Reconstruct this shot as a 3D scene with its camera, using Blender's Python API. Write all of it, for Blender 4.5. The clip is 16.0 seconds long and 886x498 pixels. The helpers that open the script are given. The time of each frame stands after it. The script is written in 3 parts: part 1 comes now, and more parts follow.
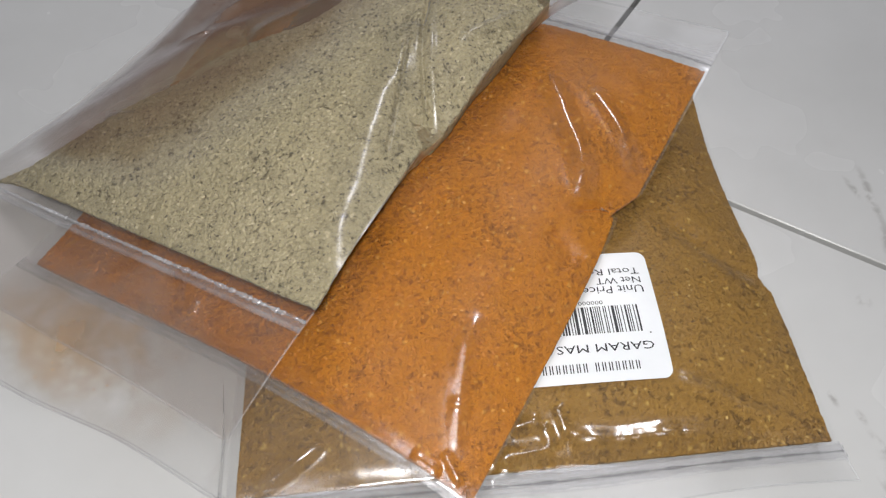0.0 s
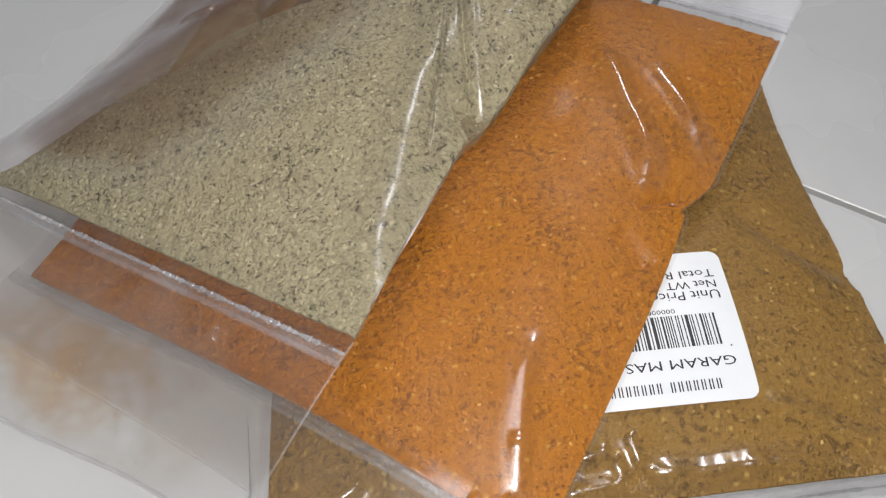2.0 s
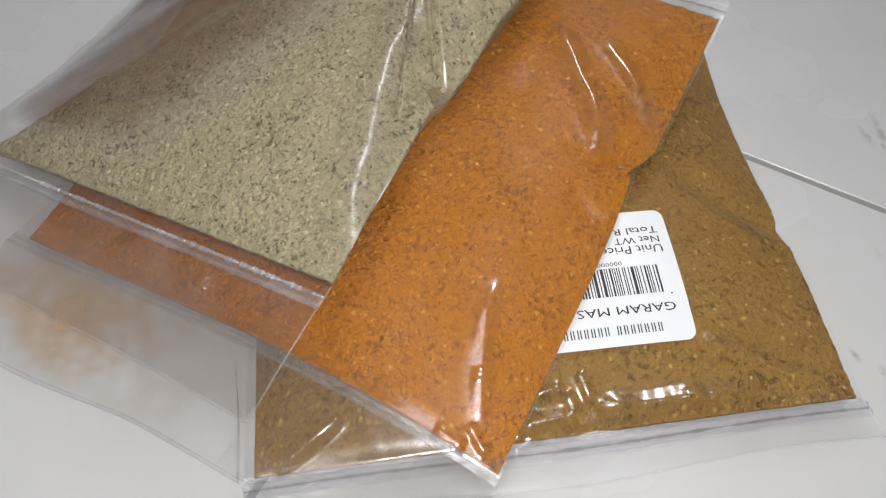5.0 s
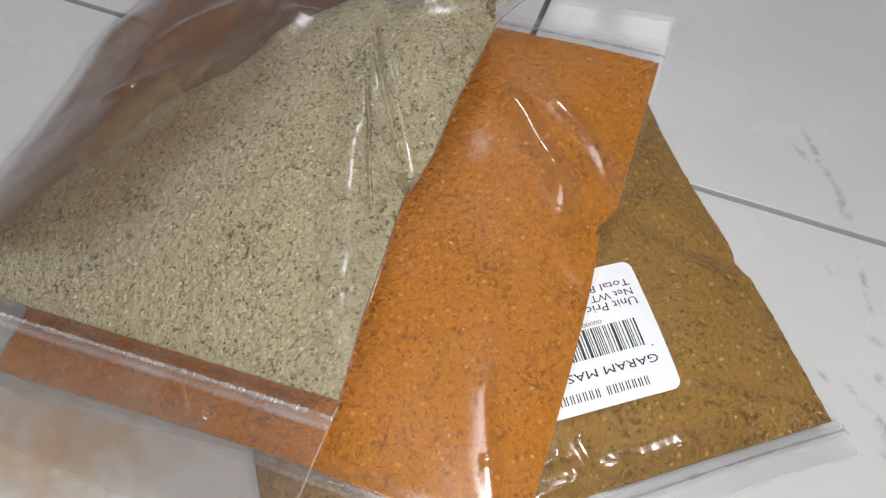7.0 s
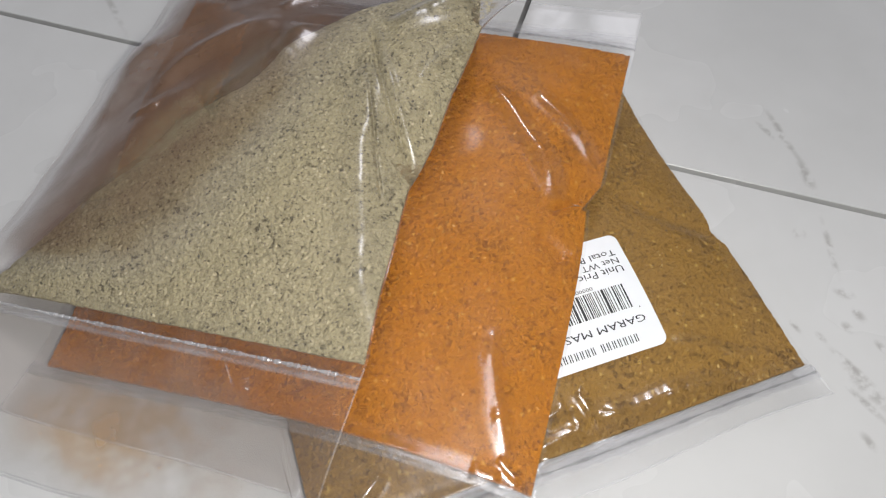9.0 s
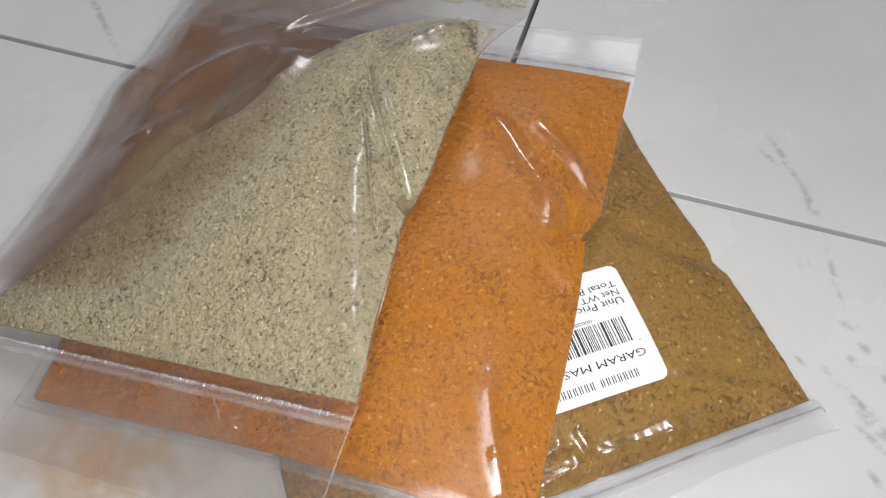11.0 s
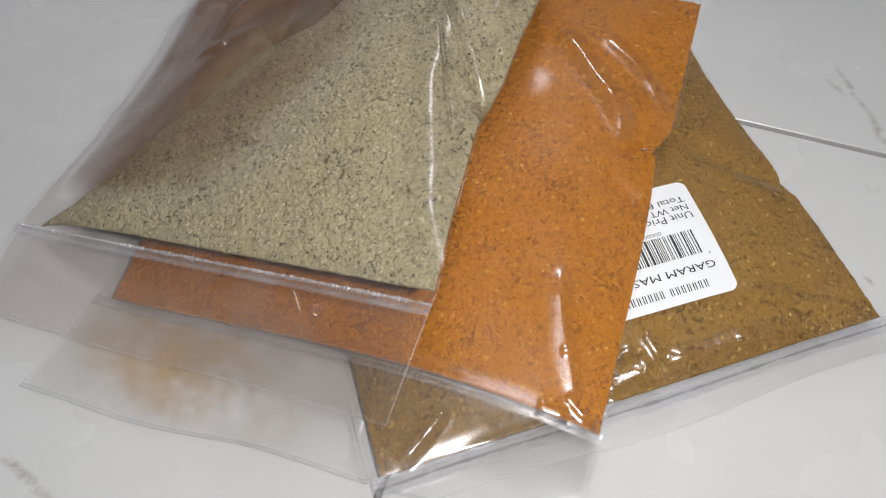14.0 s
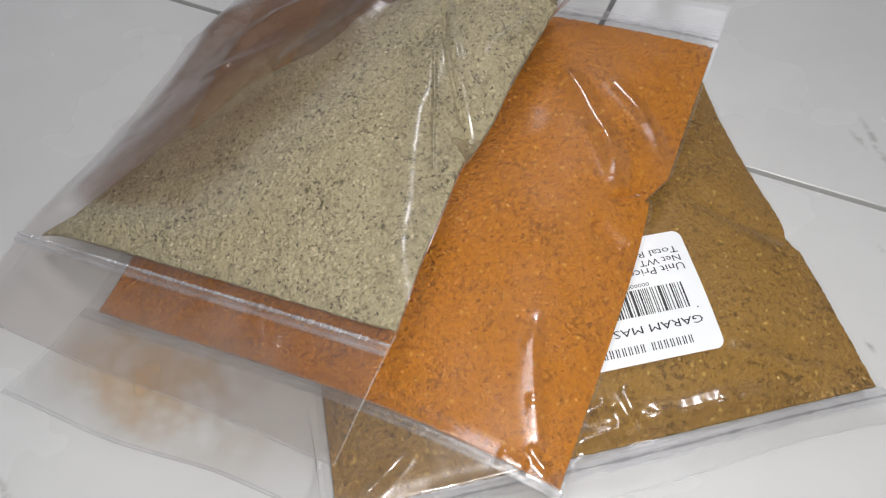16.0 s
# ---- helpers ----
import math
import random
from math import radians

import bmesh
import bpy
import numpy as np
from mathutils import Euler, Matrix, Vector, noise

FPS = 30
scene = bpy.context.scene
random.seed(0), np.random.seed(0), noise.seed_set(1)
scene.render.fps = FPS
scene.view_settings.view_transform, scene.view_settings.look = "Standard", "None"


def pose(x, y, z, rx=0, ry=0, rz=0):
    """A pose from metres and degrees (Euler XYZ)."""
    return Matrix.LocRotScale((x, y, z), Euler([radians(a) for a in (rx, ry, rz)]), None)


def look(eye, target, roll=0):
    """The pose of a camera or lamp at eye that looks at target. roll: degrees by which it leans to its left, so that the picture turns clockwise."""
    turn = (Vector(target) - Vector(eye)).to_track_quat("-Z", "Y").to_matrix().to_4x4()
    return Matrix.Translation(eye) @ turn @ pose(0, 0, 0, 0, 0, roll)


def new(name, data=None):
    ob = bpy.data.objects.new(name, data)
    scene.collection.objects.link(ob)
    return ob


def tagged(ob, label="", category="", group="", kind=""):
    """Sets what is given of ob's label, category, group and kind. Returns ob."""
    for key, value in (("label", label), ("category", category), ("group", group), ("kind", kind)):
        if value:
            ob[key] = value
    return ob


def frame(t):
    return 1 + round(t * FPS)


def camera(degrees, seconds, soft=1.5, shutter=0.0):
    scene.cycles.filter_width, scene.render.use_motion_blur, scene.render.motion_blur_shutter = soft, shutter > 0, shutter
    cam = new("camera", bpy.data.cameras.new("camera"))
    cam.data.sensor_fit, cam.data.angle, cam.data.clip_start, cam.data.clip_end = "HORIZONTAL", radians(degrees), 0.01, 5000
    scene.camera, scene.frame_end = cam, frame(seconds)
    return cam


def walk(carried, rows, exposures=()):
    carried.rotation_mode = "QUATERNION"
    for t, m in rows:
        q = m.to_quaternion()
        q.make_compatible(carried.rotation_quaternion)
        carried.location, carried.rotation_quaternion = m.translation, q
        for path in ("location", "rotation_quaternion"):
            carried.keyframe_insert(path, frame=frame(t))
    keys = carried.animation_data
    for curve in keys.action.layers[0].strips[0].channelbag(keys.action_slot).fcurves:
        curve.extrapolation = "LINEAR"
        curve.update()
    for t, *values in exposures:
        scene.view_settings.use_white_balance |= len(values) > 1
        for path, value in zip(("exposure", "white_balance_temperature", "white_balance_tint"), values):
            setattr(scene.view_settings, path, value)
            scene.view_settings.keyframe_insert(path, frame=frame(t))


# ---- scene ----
cam = camera(54.6, 16.0, soft=1.2)
METRES, EYE, TILT, LEAN, TURN = 0.30, 0.21, -52.0, 0.0, 0.0
ROWS = [
    (0.0, 0.0, 0.0, 0.0, 0.0, 0.0, -0.0),
    (0.5, -0.0407, 0.0353, 0.0092, -0.05, -1.37, 0.22),
    (1.0, -0.0391, 0.0785, 0.0132, 0.14, -2.15, 0.54),
    (1.5, -0.0432, 0.102, 0.0264, 0.06, -2.67, 0.89),
    (2.0, -0.0378, 0.0975, 0.0367, 0.05, -2.65, 1.18),
    (2.5, -0.036, 0.0258, 0.0517, 0.03, -2.64, 1.02),
    (3.0, -0.0351, -0.0043, 0.0199, -0.01, -2.69, 0.78),
    (3.5, -0.0279, 0.0357, 0.0156, -0.17, -2.81, 0.85),
    (4.0, -0.0167, 0.0441, -0.0038, -0.27, -3.13, 0.85),
    (6.5, -0.0708, 0.0228, 0.0976, -6.27, -5.41, 5.65),
    (7.0, -0.085, 0.035, 0.1211, -8.15, -6.27, 7.94),
    (7.5, -0.1173, 0.008, 0.1353, -9.16, -6.41, 9.71),
    (8.0, -0.111, -0.0494, 0.1119, -9.15, -6.28, 10.75),
    (8.5, -0.1253, -0.0674, 0.0942, -8.98, -5.87, 11.21),
    (9.0, -0.1112, -0.0524, 0.0993, -8.88, -5.29, 11.42),
    (9.5, -0.1065, -0.0384, 0.1155, -8.83, -4.88, 11.47),
    (12.0, -0.095, -0.0273, 0.1118, -8.5, -4.49, 10.72),
    (12.5, -0.123, 0.0114, 0.0411, -8.06, -4.55, 10.31),
    (13.0, -0.1239, -0.0053, 0.0024, -7.54, -4.75, 10.08),
    (13.5, -0.1537, -0.0352, 0.0199, -7.07, -4.76, 10.17),
    (14.0, -0.157, -0.043, 0.042, -6.68, -4.56, 10.28),
    (14.5, -0.1354, -0.0486, 0.0487, -5.82, -4.0, 10.06),
    (15.0, -0.1045, -0.0572, 0.0616, -4.24, -3.84, 8.99),
    (15.5, -0.0753, -0.0341, 0.0554, -2.91, -3.33, 7.81),
    (16.0, -0.0729, -0.0365, 0.0529, -2.12, -3.08, 6.97),
]
walk(cam, [(t, pose(0, 0, EYE, TILT, LEAN, TURN) @ pose(METRES * x, METRES * y, METRES * z, 90 + pitch, roll, yaw)) for t, x, y, z, yaw, pitch, roll in ROWS],
     [(0.0, -0.02), (4.0, -0.04), (6.5, 0.01), (7.0, 0.05), (8.5, 0.05), (9.5, 0.12), (12.0, 0.18), (12.5, 0.11), (13.0, -0.04), (14.5, 0.0), (15.5, 0.05), (16.0, 0.04)])


# ---- world and light ----
world = bpy.data.worlds.new("room_air")
scene.world = world
world.use_nodes = True
world.node_tree.nodes["Background"].inputs[0].default_value = (0.86, 0.88, 0.92, 1)
world.node_tree.nodes["Background"].inputs[1].default_value = 0.05

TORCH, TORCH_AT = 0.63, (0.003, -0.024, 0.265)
FILL_PANEL, HIGHLIGHT_TUBE = 18.5, 30.0
scene.cycles.transparent_max_bounces = 32


def area_lamp(name, size, power, m, colour, shape="DISK", size_y=None):
    data = bpy.data.lights.new(name, "AREA")
    data.shape, data.size, data.energy, data.color = shape, size, power, colour
    if size_y:
        data.size_y = size_y
    ob = new(name, data)
    ob.matrix_world = m
    return ob


# the torch of the filming phone, close behind the lens, and two added, unseen ceiling lamps: a wide fill panel and a
# slim tube
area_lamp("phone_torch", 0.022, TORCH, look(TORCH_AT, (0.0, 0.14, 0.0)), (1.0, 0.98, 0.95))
area_lamp("fill_panel_lamp", 1.2, FILL_PANEL, pose(0.0, -0.45, 2.63), (0.94, 0.95, 1.0), "SQUARE")
# unseen tube, placed and sized so the film's folds catch its reflection
area_lamp("highlight_tube_lamp", 1.3, HIGHLIGHT_TUBE, pose(0.60, 1.80, 2.61, 0, 0, 90), (0.96, 0.95, 1.0), "RECTANGLE", 0.06)


# ---- materials ----
class Nodes:
    """A material's node tree, written as calls."""

    def __init__(self, name):
        self.mat = bpy.data.materials.new(name)
        self.mat.use_nodes = True
        self.tree = self.mat.node_tree
        self.tree.nodes.clear()
        self.out = self.tree.nodes.new("ShaderNodeOutputMaterial")
        self.pos = self.add("ShaderNodeTexCoord").outputs["Object"]

    def add(self, kind, **settings):
        n = self.tree.nodes.new(kind)
        for key, value in settings.items():
            setattr(n, key, value)
        return n

    def put(self, socket, value):
        if isinstance(value, bpy.types.NodeSocket):
            self.tree.links.new(value, socket)
        else:
            socket.default_value = value

    def math(self, op, a, b=0.0, c=0.0, clamp=False):
        n = self.add("ShaderNodeMath", operation=op, use_clamp=clamp)
        for i, v in enumerate((a, b, c)):
            self.put(n.inputs[i], v)
        return n.outputs[0]

    def noise(self, scale, detail=3.0, rough=0.55, vector=None, distortion=0.0):
        n = self.add("ShaderNodeTexNoise")
        self.put(n.inputs["Vector"], vector or self.pos)
        n.inputs["Scale"].default_value, n.inputs["Detail"].default_value = scale, detail
        n.inputs["Roughness"].default_value, n.inputs["Distortion"].default_value = rough, distortion
        return n.outputs["Fac"]

    def voronoi(self, scale, out="Color", vector=None, feature="F1"):
        n = self.add("ShaderNodeTexVoronoi", feature=feature)
        self.put(n.inputs["Vector"], vector or self.pos)
        n.inputs["Scale"].default_value = scale
        return n.outputs[out]

    def ramp(self, fac, stops):
        n = self.add("ShaderNodeValToRGB")
        while len(n.color_ramp.elements) < len(stops):
            n.color_ramp.elements.new(0.5)
        for e, (at, col) in zip(n.color_ramp.elements, stops):
            e.position = at
            e.color = (*col, 1) if len(col) == 3 else col
        self.put(n.inputs[0], fac)
        return n.outputs[0]

    def step(self, value, lo, hi, to0=0.0, to1=1.0):
        n = self.add("ShaderNodeMapRange", interpolation_type="SMOOTHSTEP")
        for i, v in enumerate((value, lo, hi, to0, to1)):
            self.put(n.inputs[i], v)
        return n.outputs[0]

    def mix(self, fac, a, b, blend="MIX"):
        n = self.add("ShaderNodeMix", data_type="RGBA", blend_type=blend)
        self.put(n.inputs[0], fac)
        for i, v in ((6, a), (7, b)):
            self.put(n.inputs[i], (*v, 1) if isinstance(v, tuple) and len(v) == 3 else v)
        return n.outputs[2]

    def bump(self, height, distance, strength=1.0, normal=None):
        n = self.add("ShaderNodeBump")
        n.inputs["Strength"].default_value, n.inputs["Distance"].default_value = strength, distance
        self.put(n.inputs["Height"], height)
        if normal:
            self.put(n.inputs["Normal"], normal)
        return n.outputs[0]

    def shaded(self, colour, rough=0.5, metal=0.0, normal=None, specular=0.5, coat=0.0):
        n = self.add("ShaderNodeBsdfPrincipled")
        self.put(n.inputs["Base Color"], (*colour, 1) if isinstance(colour, tuple) else colour)
        self.put(n.inputs["Roughness"], rough)
        n.inputs["Metallic"].default_value = metal
        n.inputs["Specular IOR Level"].default_value = specular
        n.inputs["Coat Weight"].default_value = coat
        if normal:
            self.put(n.inputs["Normal"], normal)
        self.put(self.out.inputs[0], n.outputs[0])
        return self.mat

    def blend(self, fac, a, b):
        n = self.add("ShaderNodeMixShader")
        self.put(n.inputs[0], fac)
        self.put(n.inputs[1], a), self.put(n.inputs[2], b)
        return n.outputs[0]


def spot(n, x, y, rx, ry, turn=0.0):
    """1 at a place of the floor plan, falling to 0 at the rim of an ellipse round it."""
    m = n.add("ShaderNodeMapping", vector_type="TEXTURE")
    m.inputs["Location"].default_value = (x, y, 0)
    m.inputs["Rotation"].default_value = (0, 0, radians(turn))
    m.inputs["Scale"].default_value = (rx, ry, 10.0)
    n.put(m.inputs["Vector"], n.pos)
    d = n.add("ShaderNodeVectorMath", operation="LENGTH")
    n.put(d.inputs[0], m.outputs[0])
    return n.step(d.outputs["Value"], 0.1, 1.0, 1.0, 0.0), m.outputs[0]


def film_material(name, tint, haze, rough=0.15, stain=False, wrinkle=1.0, veil=False, shine=0.085):
    """Thin clear plastic: lets light through, slightly milky, glossy by its angle."""
    n = Nodes(name)
    relief = n.math("ADD", n.noise(32, 1.5, 0.4, distortion=0.6), n.math("MULTIPLY", n.noise(150, 1), 0.03))
    normal = n.bump(relief, 0.0018 * wrinkle)
    clear = n.add("ShaderNodeBsdfTransparent")
    clear.inputs[0].default_value = (*tint, 1)
    milk = n.add("ShaderNodeBsdfDiffuse")
    cloud = n.noise(38, 4, 0.6)
    amount = n.step(cloud, 0.3, 0.75, haze * 0.6, haze * 1.5)
    colour = (0.62, 0.62, 0.63)
    if stain:
        a, _ = spot(n, -0.100, 0.128, 0.056, 0.034, -31)
        b, _ = spot(n, -0.082, 0.110, 0.024, 0.020, -31)
        dust = n.math("MULTIPLY", n.math("MAXIMUM", a, n.math("MULTIPLY", b, 0.7)), n.step(n.noise(50, 4, 0.6), 0.28, 0.72))
        specks = n.math("GREATER_THAN", n.noise(900, 1), 0.755)
        dust = n.math("MAXIMUM", n.math("MULTIPLY", dust, 0.50), n.math("MULTIPLY", specks, n.math("MULTIPLY", dust, 1.6)), clamp=True)
        colour = n.mix(n.math("MULTIPLY", dust, 3.0, clamp=True), colour, (0.52, 0.33, 0.15))
        amount = n.math("ADD", amount, dust, clamp=True)
        n.put(milk.inputs[0], colour)
    elif veil:
        # brown veil: dust, and the shade over the orange bag beneath put into colour
        a, _ = spot(n, -0.070, 0.243, 0.137, 0.074, 46)
        b, _ = spot(n, -0.010, 0.268, 0.070, 0.030, 10)
        brown_veil = n.math("MULTIPLY", n.math("MAXIMUM", a, n.math("MULTIPLY", b, 0.7)), n.step(n.noise(48, 4, 0.6, distortion=0.5), 0.28, 0.70, 0.60, 0.90))
        axes = n.add("ShaderNodeSeparateXYZ")
        n.put(axes.inputs[0], n.pos)
        inward = n.math("SUBTRACT", n.math("MULTIPLY", n.math("ADD", axes.outputs[0], 0.145), 0.828), n.math("MULTIPLY", n.math("SUBTRACT", axes.outputs[1], 0.188), 0.561))
        upward = n.math("ADD", n.math("MULTIPLY", n.math("ADD", axes.outputs[0], 0.144), 0.561), n.math("MULTIPLY", n.math("SUBTRACT", axes.outputs[1], 0.187), 0.828))
        brown_veil = n.math("MULTIPLY", brown_veil, n.step(upward, 0.004, 0.020))
        brown_veil = n.math("MULTIPLY", brown_veil, n.step(n.math("ADD", inward, n.math("MULTIPLY", n.noise(45, 2), 0.006)), 0.006, 0.016))
        c, _ = spot(n, -0.066, 0.211, 0.080, 0.020, 26)
        pale_dust = n.math("MULTIPLY", c, n.step(n.noise(220, 5, 0.8), 0.25, 0.75, 0.36, 0.66))
        e, _ = spot(n, -0.090, 0.134, 0.090, 0.030, -31)
        smear = n.math("MULTIPLY", n.math("POWER", e, 0.5), n.step(n.noise(60, 3, 0.5, distortion=1.0), 0.3, 0.7, 0.0, 0.03))
        brown_veil = n.math("MAXIMUM", brown_veil, smear)
        dust = n.math("MAXIMUM", brown_veil, pale_dust)
        tone = n.mix(n.math("MULTIPLY", n.math("SUBTRACT", pale_dust, n.math("MULTIPLY", brown_veil, 0.5)), 2.0, clamp=True), (0.20, 0.125, 0.085), (0.34, 0.30, 0.19))
        n.put(milk.inputs[0], n.mix(n.math("MULTIPLY", dust, 4.0, clamp=True), colour, tone))
        amount = n.math("ADD", amount, dust, clamp=True)
    else:
        milk.inputs[0].default_value = (*colour, 1)
    n.put(milk.inputs["Normal"], normal)
    body = n.blend(amount, clear.outputs[0], milk.outputs[0])
    gloss = n.add("ShaderNodeBsdfGlossy")
    gloss.inputs["Color"].default_value = (0.97, 0.97, 1.0, 1)
    free = n.add("ShaderNodeAttribute", attribute_name="loose").outputs["Fac"]
    n.put(gloss.inputs["Roughness"], n.step(free, 0.0, 1.0, 0.34, rough))
    n.put(gloss.inputs["Normal"], normal)
    edge = n.add("ShaderNodeLayerWeight")
    edge.inputs["Blend"].default_value = 0.5
    n.put(edge.inputs["Normal"], normal)
    sheen = n.math("MULTIPLY_ADD", n.math("POWER", edge.outputs["Facing"], 5.0), 0.85, n.step(free, 0.0, 1.0, 0.007, shine))
    n.put(n.out.inputs[0], n.blend(sheen, body, gloss.outputs[0]))
    return n.mat


def powder_material(name, dark, mid, light, fleck, scale, blotch, bump, pit=0.6):
    """Ground spice: lumps, grains and flecks of several sizes."""
    n = Nodes(name)
    grain = n.noise(scale, 3, 0.65)
    cells = n.voronoi(scale * 0.9, "Color")
    sep = n.add("ShaderNodeSeparateColor")
    n.put(sep.inputs[0], cells)
    patch = n.noise(blotch, 4, 0.6)
    tone = n.math("ADD", n.math("MULTIPLY", grain, 0.70), n.math("MULTIPLY", sep.outputs[0], 0.30))
    tone = n.math("ADD", tone, n.math("MULTIPLY", n.math("SUBTRACT", patch, 0.5), 0.30))
    colour = n.ramp(tone, [(0.20, dark), (0.42, mid), (0.60, mid), (0.80, light)])
    # dark grains gather in patches, single ones between them; shade of small pits is painted with them
    lean = n.math("MULTIPLY", n.math("SUBTRACT", patch, 0.5), 0.55)
    pits = n.step(n.math("ADD", n.noise(scale * 0.50, 3, 0.65), lean), 0.60, 0.70)
    clumps = n.step(n.math("ADD", n.noise(scale * 0.22, 3, 0.6), lean), 0.52, 0.74)
    colour = n.mix(n.math("MULTIPLY", clumps, pit * 0.35), colour, dark)
    colour = n.mix(n.math("MULTIPLY", pits, pit), colour, dark)
    colour = n.mix(n.math("MULTIPLY", n.math("GREATER_THAN", sep.outputs[1], 0.982), 0.75), colour, fleck)
    near = n.bump(n.math("ADD", n.noise(scale * 0.45, 4, 0.75), n.math("MULTIPLY", pits, -0.35)), bump)
    return n.shaded(colour, 0.85, normal=near, specular=0.25)


FILM = film_material("clear_plastic_film", (0.985, 0.985, 0.985), 0.020)
FILM_GREY = film_material("clear_plastic_film_slack", (0.958, 0.942, 0.932), 0.024, 0.26, wrinkle=1.2, veil=True, shine=0.062)
FILM_STAINED = film_material("clear_plastic_film_dusty", (0.978, 0.977, 0.974), 0.034, stain=True)
ZIP = film_material("clear_zip_plastic", (0.97, 0.97, 0.975), 0.17, 0.34, wrinkle=0.8, shine=0.014)
ZIP_FAINT = film_material("dusty_zip_plastic", (0.97, 0.97, 0.97), 0.10, 0.30, wrinkle=0.8, shine=0.02)
# tinted darker than the other zips: shade of the closed groove as colour
ZIP_DARK = film_material("zip_groove_shade_plastic", (0.66, 0.66, 0.67), 0.12, 0.30, wrinkle=0.8, shine=0.02)
# much milkier zip: the white glints of its crimps are put into colour
ZIP_BRIGHT = film_material("glint_white_zip_plastic", (0.97, 0.97, 0.975), 0.50, 0.13, shine=0.16)
CORIANDER = powder_material("coriander_powder", (0.15, 0.128, 0.080), (0.485, 0.432, 0.268), (0.62, 0.555, 0.36), (0.74, 0.66, 0.44), 1150, 70, 0.0015, 0.86)
SAMBAR = powder_material("orange_spice_powder", (0.25, 0.068, 0.003), (0.605, 0.214, 0.007), (0.70, 0.275, 0.012), (0.82, 0.40, 0.06), 1250, 60, 0.0020, 0.34)
MASALA = powder_material("brown_spice_powder", (0.13, 0.062, 0.012), (0.348, 0.190, 0.037), (0.45, 0.260, 0.056), (0.62, 0.40, 0.10), 1150, 55, 0.0016, 0.62)


def flake_material(name, stops):
    n = Nodes(name)
    g = n.add("ShaderNodeNewGeometry")
    return n.shaded(n.ramp(g.outputs["Random Per Island"], stops), 0.7)


CORIANDER_FLAKES = flake_material("coriander_flakes", [(0.0, (0.10, 0.086, 0.058)), (0.10, (0.20, 0.175, 0.11)), (0.24, (0.36, 0.32, 0.20)), (0.85, (0.47, 0.42, 0.265)), (1.0, (0.64, 0.575, 0.38))])
SAMBAR_FLAKES = flake_material("orange_flakes", [(0.0, (0.28, 0.075, 0.004)), (0.07, (0.44, 0.14, 0.005)), (0.16, (0.54, 0.187, 0.007)), (0.93, (0.58, 0.207, 0.009)), (1.0, (0.78, 0.38, 0.08))])
MASALA_FLAKES = flake_material("brown_flakes", [(0.0, (0.10, 0.048, 0.012)), (0.08, (0.24, 0.125, 0.024)), (0.2, (0.32, 0.175, 0.034)), (0.90, (0.37, 0.207, 0.042)), (1.0, (0.62, 0.41, 0.13))])


# grey veins of the tiles, as strokes of the plan with their width
VEINS = ((0.139, 0.201, 0.140, 0.172, 0.0012), (0.140, 0.174, 0.138, 0.159, 0.0018), (0.135, 0.148, 0.129, 0.125, 0.0010), (0.124, 0.145, 0.126, 0.144, 0.0018), (0.133, 0.194, 0.136, 0.185, 0.0010),
         (0.106, 0.114, 0.107, 0.110, 0.0010), (0.112, 0.108, 0.113, 0.105, 0.0010), (0.113, 0.103, 0.120, 0.088, 0.0011), (0.115, 0.095, 0.120, 0.079, 0.0022), (0.122, 0.109, 0.124, 0.106, 0.0015),
         (0.128, 0.114, 0.129, 0.109, 0.0014), (0.129, 0.101, 0.130, 0.097, 0.0011), (0.109, 0.074, 0.110, 0.069, 0.0012), (0.112, 0.090, 0.117, 0.075, 0.0010), (0.126, 0.121, 0.130, 0.118, 0.0014), (0.120, 0.080, 0.126, 0.050, 0.0016),
         (-0.162, 0.122, -0.135, 0.092, 0.0014), (-0.110, 0.370, -0.092, 0.300, 0.0014))


def tile_material():
    """White glazed tile with faint clouds and broken grey veins."""
    n = Nodes("white_glazed_tile")
    g = n.add("ShaderNodeNewGeometry")
    n.pos = g.outputs["Position"]
    cloud = n.noise(7, 5, 0.6)
    colour = n.ramp(cloud, [(0.3, (0.52, 0.52, 0.508)), (0.7, (0.61, 0.61, 0.598))])
    for x0, y0, x1, y1, wide in VEINS:
        x, y, rx, ry, turn, wave = (x0 + x1) / 2, (y0 + y1) / 2, math.hypot(x1 - x0, y1 - y0) * 0.62 + wide, wide * 1.7, math.degrees(math.atan2(y1 - y0, x1 - x0)), 0.0016
        shift = n.add("ShaderNodeVectorMath", operation="ADD")
        bend = n.add("ShaderNodeVectorMath", operation="SCALE")
        tex = n.add("ShaderNodeTexNoise")
        tex.inputs["Scale"].default_value = 45
        n.put(tex.inputs["Vector"], n.pos)
        centred = n.add("ShaderNodeVectorMath", operation="SUBTRACT")
        n.put(centred.inputs[0], tex.outputs["Color"])
        centred.inputs[1].default_value = (0.5, 0.5, 0.5)
        n.put(bend.inputs[0], centred.outputs[0])
        bend.inputs["Scale"].default_value = wave * 2
        n.put(shift.inputs[0], n.pos), n.put(shift.inputs[1], bend.outputs[0])
        keep, n.pos = n.pos, shift.outputs[0]
        vein, _ = spot(n, x, y, rx, ry, turn)
        n.pos = keep
        broken = n.step(n.noise(260, 3), 0.36, 0.62)
        colour = n.mix(n.math("MULTIPLY", n.math("MULTIPLY", vein, broken), 0.60), colour, (0.27, 0.25, 0.235))
    normal = n.bump(n.noise(18, 2), 0.0006)
    return n.shaded(colour, n.step(n.noise(14, 3), 0.3, 0.7, 0.20, 0.30), normal=normal, specular=0.4)


